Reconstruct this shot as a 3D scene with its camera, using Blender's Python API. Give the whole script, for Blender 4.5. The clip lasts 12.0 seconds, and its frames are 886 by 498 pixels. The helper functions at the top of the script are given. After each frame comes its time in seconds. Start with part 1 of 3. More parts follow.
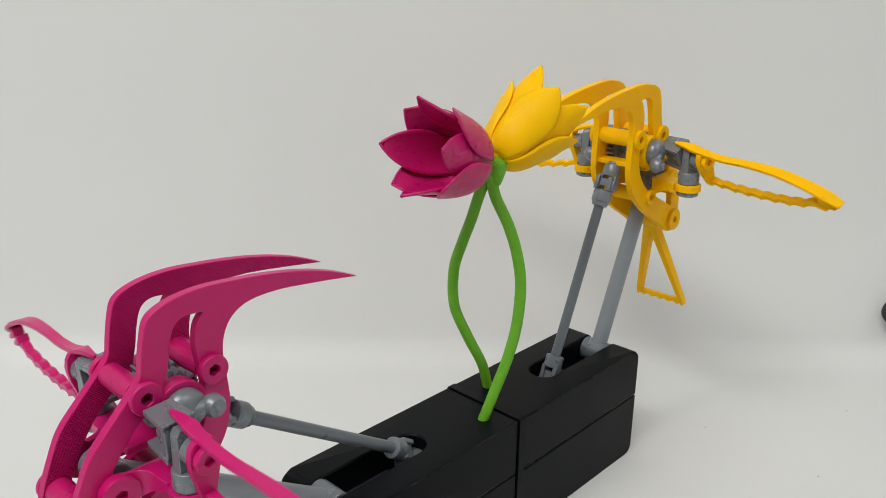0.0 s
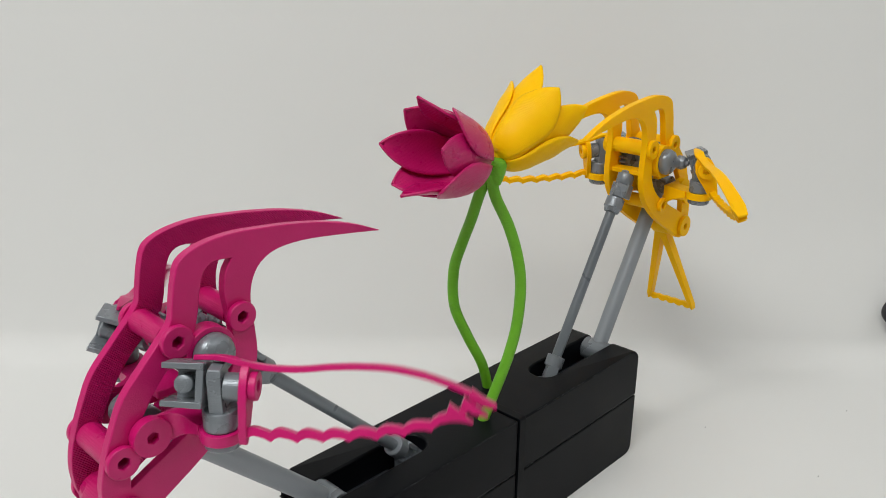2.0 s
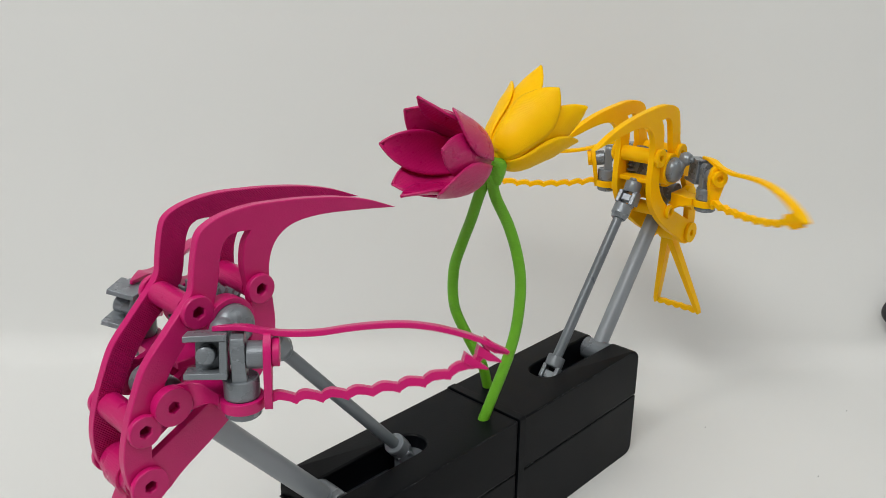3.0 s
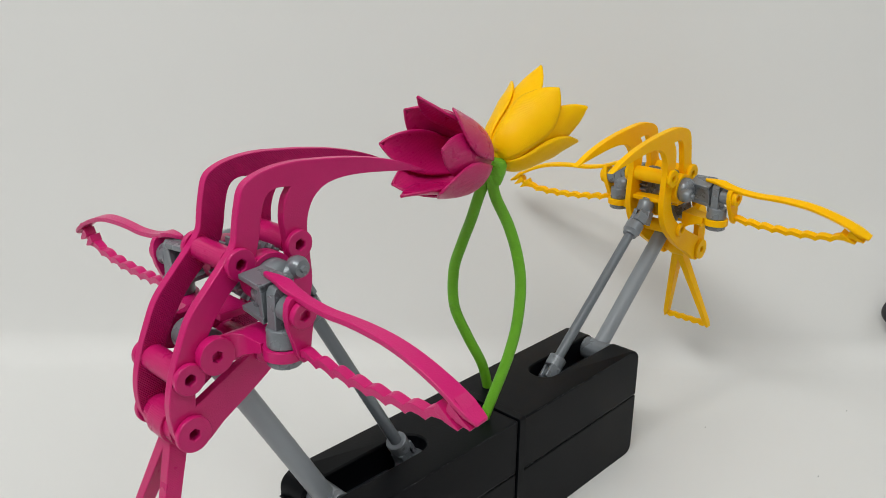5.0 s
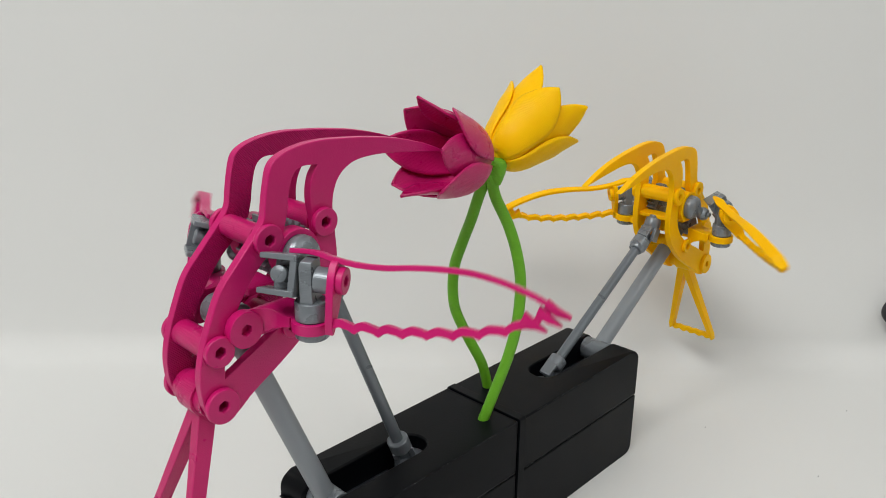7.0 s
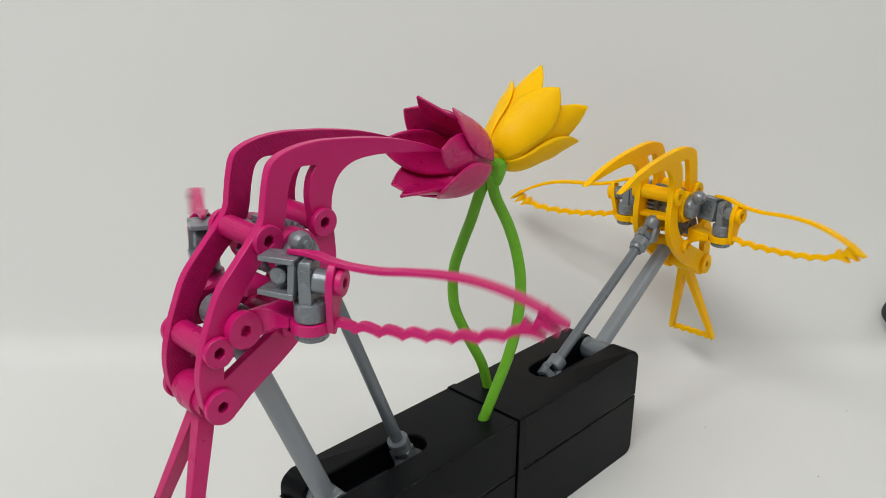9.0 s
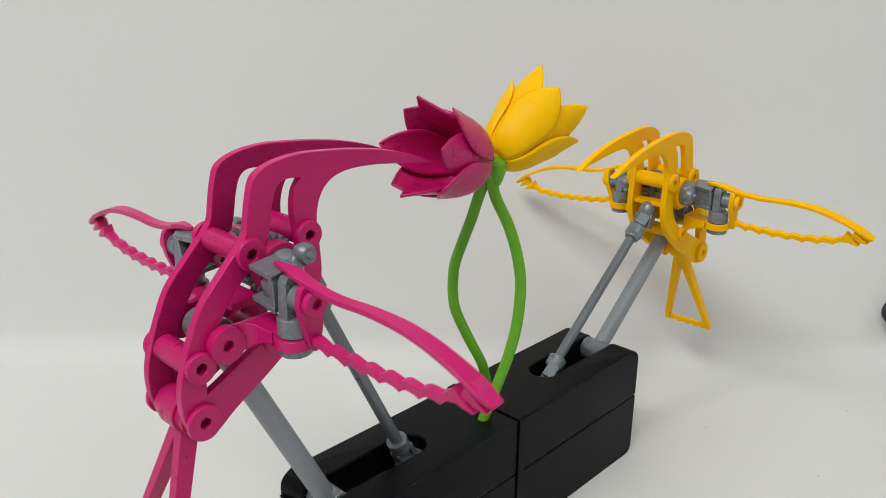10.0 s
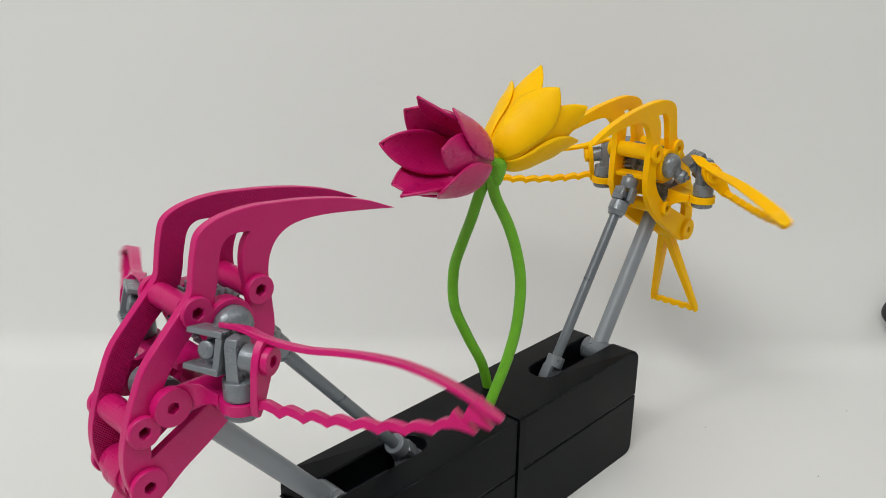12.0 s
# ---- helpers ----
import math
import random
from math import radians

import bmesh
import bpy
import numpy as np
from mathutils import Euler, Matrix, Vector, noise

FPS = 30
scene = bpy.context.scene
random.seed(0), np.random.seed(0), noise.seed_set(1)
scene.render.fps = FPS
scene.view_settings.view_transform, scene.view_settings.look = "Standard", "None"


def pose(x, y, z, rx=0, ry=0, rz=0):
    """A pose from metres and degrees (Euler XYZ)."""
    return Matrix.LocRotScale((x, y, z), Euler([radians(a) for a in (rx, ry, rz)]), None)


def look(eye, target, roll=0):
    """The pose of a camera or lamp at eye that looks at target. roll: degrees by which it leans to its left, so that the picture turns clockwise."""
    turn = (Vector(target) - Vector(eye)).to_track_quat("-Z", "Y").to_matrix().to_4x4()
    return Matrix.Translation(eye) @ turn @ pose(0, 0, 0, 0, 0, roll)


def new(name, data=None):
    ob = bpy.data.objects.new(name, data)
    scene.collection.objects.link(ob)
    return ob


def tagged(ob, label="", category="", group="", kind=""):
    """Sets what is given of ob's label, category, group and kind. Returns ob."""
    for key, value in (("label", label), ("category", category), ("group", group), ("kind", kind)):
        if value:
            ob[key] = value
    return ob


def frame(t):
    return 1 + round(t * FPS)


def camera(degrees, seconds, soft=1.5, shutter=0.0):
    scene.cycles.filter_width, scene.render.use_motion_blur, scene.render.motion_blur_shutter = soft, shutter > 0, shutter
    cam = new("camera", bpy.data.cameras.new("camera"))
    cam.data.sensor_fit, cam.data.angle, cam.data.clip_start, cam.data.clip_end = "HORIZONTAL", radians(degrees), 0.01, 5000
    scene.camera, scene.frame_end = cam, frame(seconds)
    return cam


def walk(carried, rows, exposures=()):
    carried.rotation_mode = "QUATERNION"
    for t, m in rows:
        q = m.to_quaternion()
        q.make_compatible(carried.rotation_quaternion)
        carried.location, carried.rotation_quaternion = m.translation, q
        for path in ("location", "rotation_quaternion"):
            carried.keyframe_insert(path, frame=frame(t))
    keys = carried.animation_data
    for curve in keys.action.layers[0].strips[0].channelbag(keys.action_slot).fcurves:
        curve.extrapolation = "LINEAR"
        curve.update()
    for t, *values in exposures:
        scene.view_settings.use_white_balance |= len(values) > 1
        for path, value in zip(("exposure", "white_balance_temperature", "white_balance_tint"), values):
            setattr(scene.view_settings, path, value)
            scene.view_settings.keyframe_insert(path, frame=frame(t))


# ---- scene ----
MM = 0.001
cam = camera(56.51, 12.0, soft=0.85, shutter=0.4)
EYE = pose(-0.2951, -0.2495, 0.2207, 70.822, 0, -46.592) @ pose(0, 0, 0, 0, 0, 0.559)
walk(cam, [(0.0, EYE), (12.0, EYE)], exposures=[(0.0, 0.0), (12.0, 0.0)])

# ---- light ----
world = bpy.data.worlds.new("room_air")
scene.world = world
world.use_nodes = True
world.node_tree.nodes["Background"].inputs[0].default_value = (1.0, 0.98, 0.95, 1)
world.node_tree.nodes["Background"].inputs[1].default_value = 0.05


def overhead_lamp(x, y, z, sx, sy, watts, target):
    data = bpy.data.lights.new("overhead_lamp", "AREA")
    data.shape, data.size, data.size_y, data.energy = "RECTANGLE", sx, sy, watts
    data.color = (0.995, 1.0, 0.98)
    lamp = new("overhead_lamp", data)
    lamp.matrix_world = look((x, y, z), target)
    return lamp


overhead_lamp(-1.03, -0.12, 1.72, 1.35, 0.9, 40.3, (0.1, 0.05, 0.05))
# added fill lamp on the right, no known fixture; lifts the shadows
overhead_lamp(0.25, -1.25, 1.6, 1.4, 0.8, 7.4, (0.15, 0.05, 0.05))

# ---- materials ----


def material(name, colour, rough=0.5, metal=0.0, vary=0.12, scale=60.0, bump=0.15, layers=0.0, layer_axis="Z", pitch=0.0004, spec=0.5, subsurface=0.0):
    """Printed plastic and the like: a base colour with soft mottling, fine grain and, where given, print layers."""
    m = bpy.data.materials.new(name)
    m.use_nodes = True
    nt = m.node_tree
    b = nt.nodes["Principled BSDF"]
    link = nt.links.new
    tc = nt.nodes.new("ShaderNodeTexCoord")
    big = nt.nodes.new("ShaderNodeTexNoise")
    big.inputs["Scale"].default_value, big.inputs["Detail"].default_value = scale, 3
    link(tc.outputs["Object"], big.inputs["Vector"])
    fine = nt.nodes.new("ShaderNodeTexNoise")
    fine.inputs["Scale"].default_value, fine.inputs["Detail"].default_value = scale * 22, 2
    link(tc.outputs["Object"], fine.inputs["Vector"])
    ramp = nt.nodes.new("ShaderNodeMix")
    ramp.data_type = "RGBA"
    lo = [c * (1 - vary) for c in colour]
    hi = [min(1, c * (1 + vary)) for c in colour]
    ramp.inputs["A"].default_value, ramp.inputs["B"].default_value = (*lo, 1), (*hi, 1)
    link(big.outputs["Fac"], ramp.inputs["Factor"])
    link(ramp.outputs["Result"], b.inputs["Base Color"])
    rr = nt.nodes.new("ShaderNodeMapRange")
    rr.inputs["To Min"].default_value, rr.inputs["To Max"].default_value = max(0.05, rough - 0.1), min(1, rough + 0.1)
    link(big.outputs["Fac"], rr.inputs["Value"])
    link(rr.outputs["Result"], b.inputs["Roughness"])
    b.inputs["Metallic"].default_value = metal
    b.inputs["Specular IOR Level"].default_value = spec
    if subsurface:
        b.inputs["Subsurface Weight"].default_value = subsurface
        b.inputs["Subsurface Radius"].default_value = (0.003, 0.002, 0.001)
        b.inputs["Subsurface Scale"].default_value = 1.0
    bp = nt.nodes.new("ShaderNodeBump")
    bp.inputs["Strength"].default_value, bp.inputs["Distance"].default_value = bump, 0.0003
    link(fine.outputs["Fac"], bp.inputs["Height"])
    last = bp
    if layers:
        sep = nt.nodes.new("ShaderNodeSeparateXYZ")
        link(tc.outputs["Object"], sep.inputs["Vector"])
        if layer_axis == "D":
            add = nt.nodes.new("ShaderNodeMath")
            add.operation = "ADD"
            link(sep.outputs["X"], add.inputs[0])
            link(sep.outputs["Z"], add.inputs[1])
            src = add.outputs["Value"]
        else:
            src = sep.outputs[layer_axis]
        mul = nt.nodes.new("ShaderNodeMath")
        mul.operation = "MULTIPLY"
        mul.inputs[1].default_value = 2 * math.pi / pitch
        link(src, mul.inputs[0])
        sine = nt.nodes.new("ShaderNodeMath")
        sine.operation = "SINE"
        wobble = nt.nodes.new("ShaderNodeMath")
        wobble.operation = "MULTIPLY_ADD"
        wobble.inputs[1].default_value = 7.0
        link(big.outputs["Fac"], wobble.inputs[0])
        link(mul.outputs["Value"], wobble.inputs[2])
        link(wobble.outputs["Value"], sine.inputs[0])
        lb = nt.nodes.new("ShaderNodeBump")
        lb.inputs["Strength"].default_value, lb.inputs["Distance"].default_value = layers, pitch * 0.25
        if layer_axis == "D":
            geo, part_y, size, keep = [nt.nodes.new(k) for k in ("ShaderNodeNewGeometry", "ShaderNodeSeparateXYZ", "ShaderNodeMath", "ShaderNodeMath")]
            size.operation, keep.operation = "ABSOLUTE", "MULTIPLY"
            link(geo.outputs["Normal"], part_y.inputs["Vector"])
            link(part_y.outputs["Y"], size.inputs[0])
            link(size.outputs["Value"], keep.inputs[0])
            link(sine.outputs["Value"], keep.inputs[1])
            link(keep.outputs["Value"], lb.inputs["Height"])
        else:
            link(sine.outputs["Value"], lb.inputs["Height"])
        link(bp.outputs["Normal"], lb.inputs["Normal"])
        last = lb
    link(last.outputs["Normal"], b.inputs["Normal"])
    return m


PINK = material("pink_printed_plastic", (0.55, 0.006, 0.142), 0.33, vary=0.08, scale=90, bump=0.4, spec=0.4)
PINK_LINES = material("pink_plastic_print_lines", (0.55, 0.006, 0.142), 0.42, vary=0.08, scale=90, bump=0.4, layers=0.8, layer_axis="D", pitch=0.001, spec=0.3)
PINK_LAYER = material("pink_plastic_layered", (0.52, 0.006, 0.128), 0.30, vary=0.10, scale=120, bump=0.55, layers=0.2, layer_axis="Z", pitch=0.0006, spec=0.46)
YELLOW = material("yellow_printed_plastic", (1.0, 0.50, 0.0004), 0.42, vary=0.05, scale=90, bump=0.3, spec=0.1, subsurface=0.3)
YELLOW_LAYER = material("yellow_plastic_layered", (1.0, 0.52, 0.0004), 0.40, vary=0.05, scale=120, bump=0.35, layers=0.12, layer_axis="Z", pitch=0.0006, spec=0.12, subsurface=0.3)
GREEN = material("green_printed_plastic", (0.137, 0.415, 0.016), 0.42, vary=0.12, scale=150, bump=0.8, layers=0.2, layer_axis="Z", pitch=0.0008, spec=0.35)
GREY = material("silver_grey_plastic", (0.20, 0.222, 0.245), 0.29, metal=0.3, vary=0.05, scale=120, bump=0.2, layers=0.08, layer_axis="Z", pitch=0.0006)
SILVER = material("smooth_silver_plastic", (0.26, 0.285, 0.31), 0.38, metal=0.1, vary=0.03, scale=40, bump=0.08)
SHAFT_GREY = material("smooth_grey_plastic", (0.145, 0.165, 0.185), 0.30, metal=0.15, vary=0.03, scale=40, bump=0.08)
BLACK = material("black_printed_plastic", (0.0028, 0.0034, 0.0048), 0.40, vary=0.25, scale=40, bump=0.15, layers=0.07, layer_axis="Z", pitch=0.0005, spec=0.10)
# scuffed plastic, lighter than BLACK so the edge highlight is in the colour
BLACK_WORN_GLINT = material("scuffed_black_edge_glint", (0.02, 0.022, 0.026), 0.24, vary=0.4, scale=300, bump=0.6, spec=0.6)
DARK_GREY = material("dark_grey_plastic", (0.03, 0.034, 0.04), 0.4, vary=0.1, scale=60, bump=0.15)
PAPER = material("white_backdrop_paper", (0.685, 0.688, 0.678), 0.85, vary=0.015, scale=5, bump=0.05, spec=0.2)
PLASTER = material("white_room_plaster", (0.78, 0.775, 0.765), 0.9, vary=0.03, scale=2, bump=0.1)
WOOD = material("pale_table_wood", (0.42, 0.40, 0.37), 0.5, vary=0.2, scale=12, bump=0.1)
RUBBER = material("black_rubber", (0.012, 0.012, 0.016), 0.5, vary=0.2)

# ---- mesh helpers (millimetres in, metres out) ----


def part(name, bm, mat, parent=None, label="", bevel=0.0, smooth=40):
    """One mesh object from a bmesh drawn in millimetres."""
    bmesh.ops.recalc_face_normals(bm, faces=bm.faces)
    bmesh.ops.scale(bm, vec=(MM, MM, MM), verts=bm.verts)
    for f in bm.faces:
        f.smooth = True
    for e in bm.edges:
        if len(e.link_faces) == 2 and e.calc_face_angle(0) > radians(smooth):
            e.smooth = False
    me = bpy.data.meshes.new(name)
    bm.to_mesh(me)
    bm.free()
    me.materials.append(mat)
    ob = new(name, me)
    ob.parent = parent
    if label:
        ob["label"] = label
    if bevel:
        mod = ob.modifiers.new("rounded_edges", "BEVEL")
        mod.width, mod.segments, mod.limit_method, mod.angle_limit = bevel * MM, 2, "ANGLE", radians(50)
    return ob


def empty(name):
    ob = new(name)
    ob.empty_display_size = 0.01
    return ob


def curve_through(points, closed=True, steps=5):
    """Catmull-Rom through control points; a point with a third entry stays a sharp corner."""
    n, out = len(points), []
    for i in range(n if closed else n - 1):
        p = [points[(i + k) % n] if closed else points[max(0, min(n - 1, i + k))] for k in (-1, 0, 1, 2)]
        a, b, c, d = [Vector(q[:2]) for q in p]
        if len(p[1]) > 2:
            a = 2 * b - c
        if len(p[2]) > 2:
            d = 2 * c - b
        for s in range(steps):
            t = s / steps
            out.append(0.5 * ((2 * b) + (c - a) * t + (2 * a - 5 * b + 4 * c - d) * t * t + (3 * b - a - 3 * c + d) * t ** 3))
    if not closed:
        out.append(Vector(points[-1][:2]))
    return out


def prism(bm, outer, holes, lo, hi, axis="Y"):
    """A flat outline with holes, drawn out from lo to hi along an axis."""
    place = {"Y": lambda p, w: (p[0], w, p[1]), "Z": lambda p, w: (p[0], p[1], w), "X": lambda p, w: (w, p[0], p[1])}[axis]
    rings = [[bm.verts.new(place(p, lo)) for p in loop] for loop in [outer, *holes]]
    edges = []
    for ring in rings:
        edges += [bm.edges.new((ring[i], ring[(i + 1) % len(ring)])) for i in range(len(ring))]
    faces = [g for g in bmesh.ops.triangle_fill(bm, edges=edges, use_beauty=True)["geom"] if isinstance(g, bmesh.types.BMFace)]
    top = [[bm.verts.new(place(p, hi)) for p in loop] for loop in [outer, *holes]]
    twin = {v: w for r, q in zip(rings, top) for v, w in zip(r, q)}
    for f in faces:
        bm.faces.new([twin[v] for v in reversed(f.verts)])
    for r, q in zip(rings, top):
        for i in range(len(r)):
            j = (i + 1) % len(r)
            bm.faces.new((r[i], r[j], q[j], q[i]))
    return bm


def circle(x, y, r, n=24, turn=0.0):
    return [(x + r * math.cos(2 * math.pi * i / n + turn), y + r * math.sin(2 * math.pi * i / n + turn)) for i in range(n)]


def rounded_rect(x0, y0, x1, y1, r, n=4):
    out = []
    for cx, cy, a in ((x1 - r, y0 + r, -90), (x1 - r, y1 - r, 0), (x0 + r, y1 - r, 90), (x0 + r, y0 + r, 180)):
        out += [(cx + r * math.cos(radians(a + 90 * k / n)), cy + r * math.sin(radians(a + 90 * k / n))) for k in range(n + 1)]
    return out


def loft(bm, rings, caps=True, closed=True):
    """Skins rings of points, one after another."""
    vs = [[bm.verts.new(p) for p in ring] for ring in rings]
    n = len(rings[0])
    for a, b in zip(vs, vs[1:]):
        for i in range(n if closed else n - 1):
            j = (i + 1) % n
            bm.faces.new((a[i], a[j], b[j], b[i]))
    if caps:
        bm.faces.new(list(reversed(vs[0])))
        bm.faces.new(vs[-1])
    return bm


def lathe(bm, start, axis, profile, n=24):
    """Turns a profile of (distance along the axis, radius) about the axis."""
    start, axis = Vector(start), Vector(axis).normalized()
    u = axis.orthogonal().normalized()
    v = axis.cross(u)
    return loft(bm, [[start + axis * d + (u * math.cos(2 * math.pi * i / n) + v * math.sin(2 * math.pi * i / n)) * max(r, 0.02) for i in range(n)] for d, r in profile])


def box(bm, x0, y0, z0, x1, y1, z1):
    return loft(bm, [[(x0, y0, z), (x1, y0, z), (x1, y1, z), (x0, y1, z)] for z in (z0, z1)])


def tube(bm, points, radius, n=14, steps=8):
    """A round bar along a smooth curve in space."""
    pts = [Vector(p) for p in points]
    path = []
    for i in range(len(pts) - 1):
        a, b, c, d = pts[max(0, i - 1)], pts[i], pts[i + 1], pts[min(len(pts) - 1, i + 2)]
        path += [0.5 * ((2 * b) + (c - a) * t + (2 * a - 5 * b + 4 * c - d) * t * t + (3 * b - a - 3 * c + d) * t ** 3) for t in (s / steps for s in range(steps))]
    path.append(pts[-1])
    rings, u = [], Vector((1, 0, 0))
    for i, p in enumerate(path):
        d = (path[min(i + 1, len(path) - 1)] - path[max(i - 1, 0)]).normalized()
        u = (u - d * u.dot(d)).normalized()
        v = d.cross(u)
        rings.append([p + (u * math.cos(2 * math.pi * k / n) + v * math.sin(2 * math.pi * k / n)) * radius for k in range(n)])
    return loft(bm, rings)


# ---- backdrop and room ----
FLOOR = -72.4


def setting():
    turn = pose(-0.2951, -0.2495, 0, 0, 0, -46.6)
    # sheet of paper that sweeps up into the wall; local y runs away from the camera
    bm = bmesh.new()
    prof = [(-450, FLOOR), (0, FLOOR), (300, FLOOR), (520, FLOOR)]
    prof += [(560 + 28 * math.sin(radians(a)), FLOOR + 28 - 28 * math.cos(radians(a))) for a in range(0, 78, 7)]
    prof += [(594, FLOOR + 42), (604, FLOOR + 80), (612, FLOOR + 115), (621, FLOOR + 175), (629, FLOOR + 260), (642, FLOOR + 450), (658, FLOOR + 760)]
    rows = [[(x, y + 3 * math.sin(x / 170.0) * (1 if z > FLOOR + 60 else 0), z) for x in range(-700, 701, 50)] for y, z in prof]
    loft(bm, rows, caps=False, closed=False)
    sheet = part("backdrop", bm, PAPER)
    sheet.matrix_world = turn
    mod = sheet.modifiers.new("paper_thickness", "SOLIDIFY")
    mod.thickness, mod.offset = 0.0006, -1
    tagged(sheet, "white seamless paper backdrop sweeping up from the table", "backdrop", kind="structure")
    # table under the paper
    bm = prism(bmesh.new(), rounded_rect(-800, -600, 800, 800, 20), [], FLOOR - 30, FLOOR - 2, "Z")
    table = empty("table")
    table.matrix_world = turn
    part("tabletop", bm, WOOD, table, bevel=2)
    for x in (-740, 740):
        for y in (-540, 740):
            part("leg", prism(bmesh.new(), rounded_rect(x - 25, y - 25, x + 25, y + 25, 5), [], FLOOR - 720, FLOOR - 30, "Z"), WOOD, table)
    tagged(table, "plain pale wooden table under the backdrop", "table")
    base = FLOOR - 720
    # unseen room shell, added for reflections and bounced light
    room = {"floor": (-2000, -2200, base - 60, 2000, 1800, base), "ceiling": (-2000, -2200, base + 2600, 2000, 1800, base + 2660),
            "wall_north": (-2000, 1800, base, 2000, 1880, base + 2600), "wall_south": (-2000, -2280, base, 2000, -2200, base + 2600),
            "wall_east": (2000, -2280, base, 2080, 1880, base + 2600), "wall_west": (-2080, -2280, base, -2000, 1880, base + 2600)}
    for name, dims in room.items():
        ob = part(name, box(bmesh.new(), *dims), WOOD if name == "floor" else PLASTER)
        ob.matrix_world = turn
        tagged(ob, "unseen wooden floor added to close the shell" if name == "floor" else "unseen white plaster shell added to bounce light", "floor" if name == "floor" else name.split("_")[0], kind="structure")
    # crumbs lying on the paper
    bm = bmesh.new()
    for x, y in ((177, 483), (282, 506), (229, 428)):
        lathe(bm, (x, y, FLOOR), (0, 0, 1), [(0, 0.5), (0.4, 0.6), (0.8, 0.3), (0.9, 0)], n=7)
    crumbs = part("crumbs", bm, RUBBER)
    crumbs.matrix_world = turn
    tagged(crumbs, "tiny dark plastic crumbs lying on white paper", "crumbs", kind="stuff")
    # unidentified dark rounded object, its round shape made up, set against the paper
    bm = lathe(bmesh.new(), (348.4, 583, -31.3), (-0.15, -0.75, 0.65), [(-4, 8), (0, 10.5), (4, 11), (7, 9.5), (8.5, 6), (9, 0)])
    clip = part("dark_edge_object", bm, RUBBER)
    clip.matrix_world = turn
    tagged(clip, "small unidentified dark rounded object against the white paper", "clip")


# ---- base ----


def base_box():
    base = empty("base_box")
    tagged(base, "black printed two-part plastic box with rounded slots on top", "base")
    for side in (-1, 1):
        flip = lambda pts: [(side * x, side * y) for x, y in pts]
        slot = [(115, -8.5)] + [(54 - 8.5 * math.sin(radians(a)), -8.5 * math.cos(radians(a))) for a in range(0, 181, 15)] + [(115, 8.5)]
        # outline that runs along the sides and back along the slot
        end = 112.5 if side < 0 else 117.5
        ring = [(0.4, -25), (end, -25), (end, -8.5)] + slot[1:-1] + [(end, 8.5), (end, 25), (0.4, 25)]
        bm = prism(bmesh.new(), flip(ring), [], -31, 0, "Z")
        ends = [e for e in bm.edges if all(abs(abs(v.co.x) - end) < 0.01 and v.co.z > -0.01 for v in e.verts)]
        bmesh.ops.bevel(bm, geom=ends, offset=7.5, segments=6, profile=0.5, affect="EDGES")
        part("upper_case", bm, BLACK, base, "black lid with a long rounded slot open at its end", bevel=0.9)
        bm = prism(bmesh.new(), flip([(0.4, -25), (end, -25), (end, 25), (0.4, 25)]), [], FLOOR, -31.9, "Z")
        foot = [e for e in bm.edges if all(abs(abs(v.co.x) - end) < 0.01 and v.co.z < FLOOR + 0.01 for v in e.verts)]
        bmesh.ops.bevel(bm, geom=foot, offset=6.0, segments=6, profile=0.5, affect="EDGES")
        part("lower_case", bm, BLACK, base, bevel=0.9)
        part("joint_strip", prism(bmesh.new(), flip(rounded_rect(1.0, -24.4, end - 0.6, 24.4, 2)), [], -32, -30.9, "Z"), BLACK, base)
        axle = lathe(bmesh.new(), (side * 106.2 + 3, -15, -7.2), (0, 1, 0), [(0, 3), (30, 3)])
        part("axle", axle, GREY, base, "grey axle across the slot")
        drum = lathe(bmesh.new(), (side * 52.5, 0, -13), (0, 0, 1), [(-14, 8.2), (4.4, 8.2), (5.6, 7.4), (6.2, 5.0), (6.4, 0)])
        shelf = box(bmesh.new(), min(side * 61, side * (end - 1)), -8.4, -17, max(side * 61, side * (end - 1)), 8.4, -15)
        part("slot_floor", shelf, DARK_GREY, base, "dark grey floor of the slot")
        part("drive_hub", drum, GREY, base, "grey hub in the slot")
    # scuffed beads of plastic along the edges, paler and glossier to imitate the edge highlight
    rng = random.Random(11)
    for z, half in ((-0.35, 25.0), (-31.2, 25.0)):
        bm, x = bmesh.new(), -103.0
        while x < 106:
            run = rng.uniform(0.8, 5.5)
            if abs(x + run / 2 - 3) > run / 2 + 3.2 and rng.random() < (0.93 if z > -1 else 0.35):
                lathe(bm, (x, -half + rng.uniform(0.0, 0.2) + (0.25 if z > -1 else 0.0), z + rng.uniform(-0.12, 0.12)), (1, 0, rng.uniform(-0.01, 0.01)), [(0, 0.05), (run * 0.2, rng.uniform(0.12, 0.3)), (run * 0.7, rng.uniform(0.1, 0.26)), (run, 0.04)], n=6)
            x += run
        tagged(part("worn_edge_glint", bm, BLACK_WORN_GLINT, base, "scuffed edge of black plastic with its highlight built in as paler beads"), kind="stuff")
    # frayed print layers on the worn end
    rng = random.Random(4)
    bm = bmesh.new()
    for k in range(9):
        x, y, z = -112.6 - rng.random() * 1.0, 10 + rng.random() * 13, -8.5 - k * 0.55
        box(bm, x - 0.8, y - 2.5 - rng.random() * 2, z, x + 2.0, y + 2.5, z + 0.35 + 0.2 * rng.random())
    tagged(part("frayed_edge", bm, BLACK, base, "rough frayed print layers on the end"), kind="stuff")
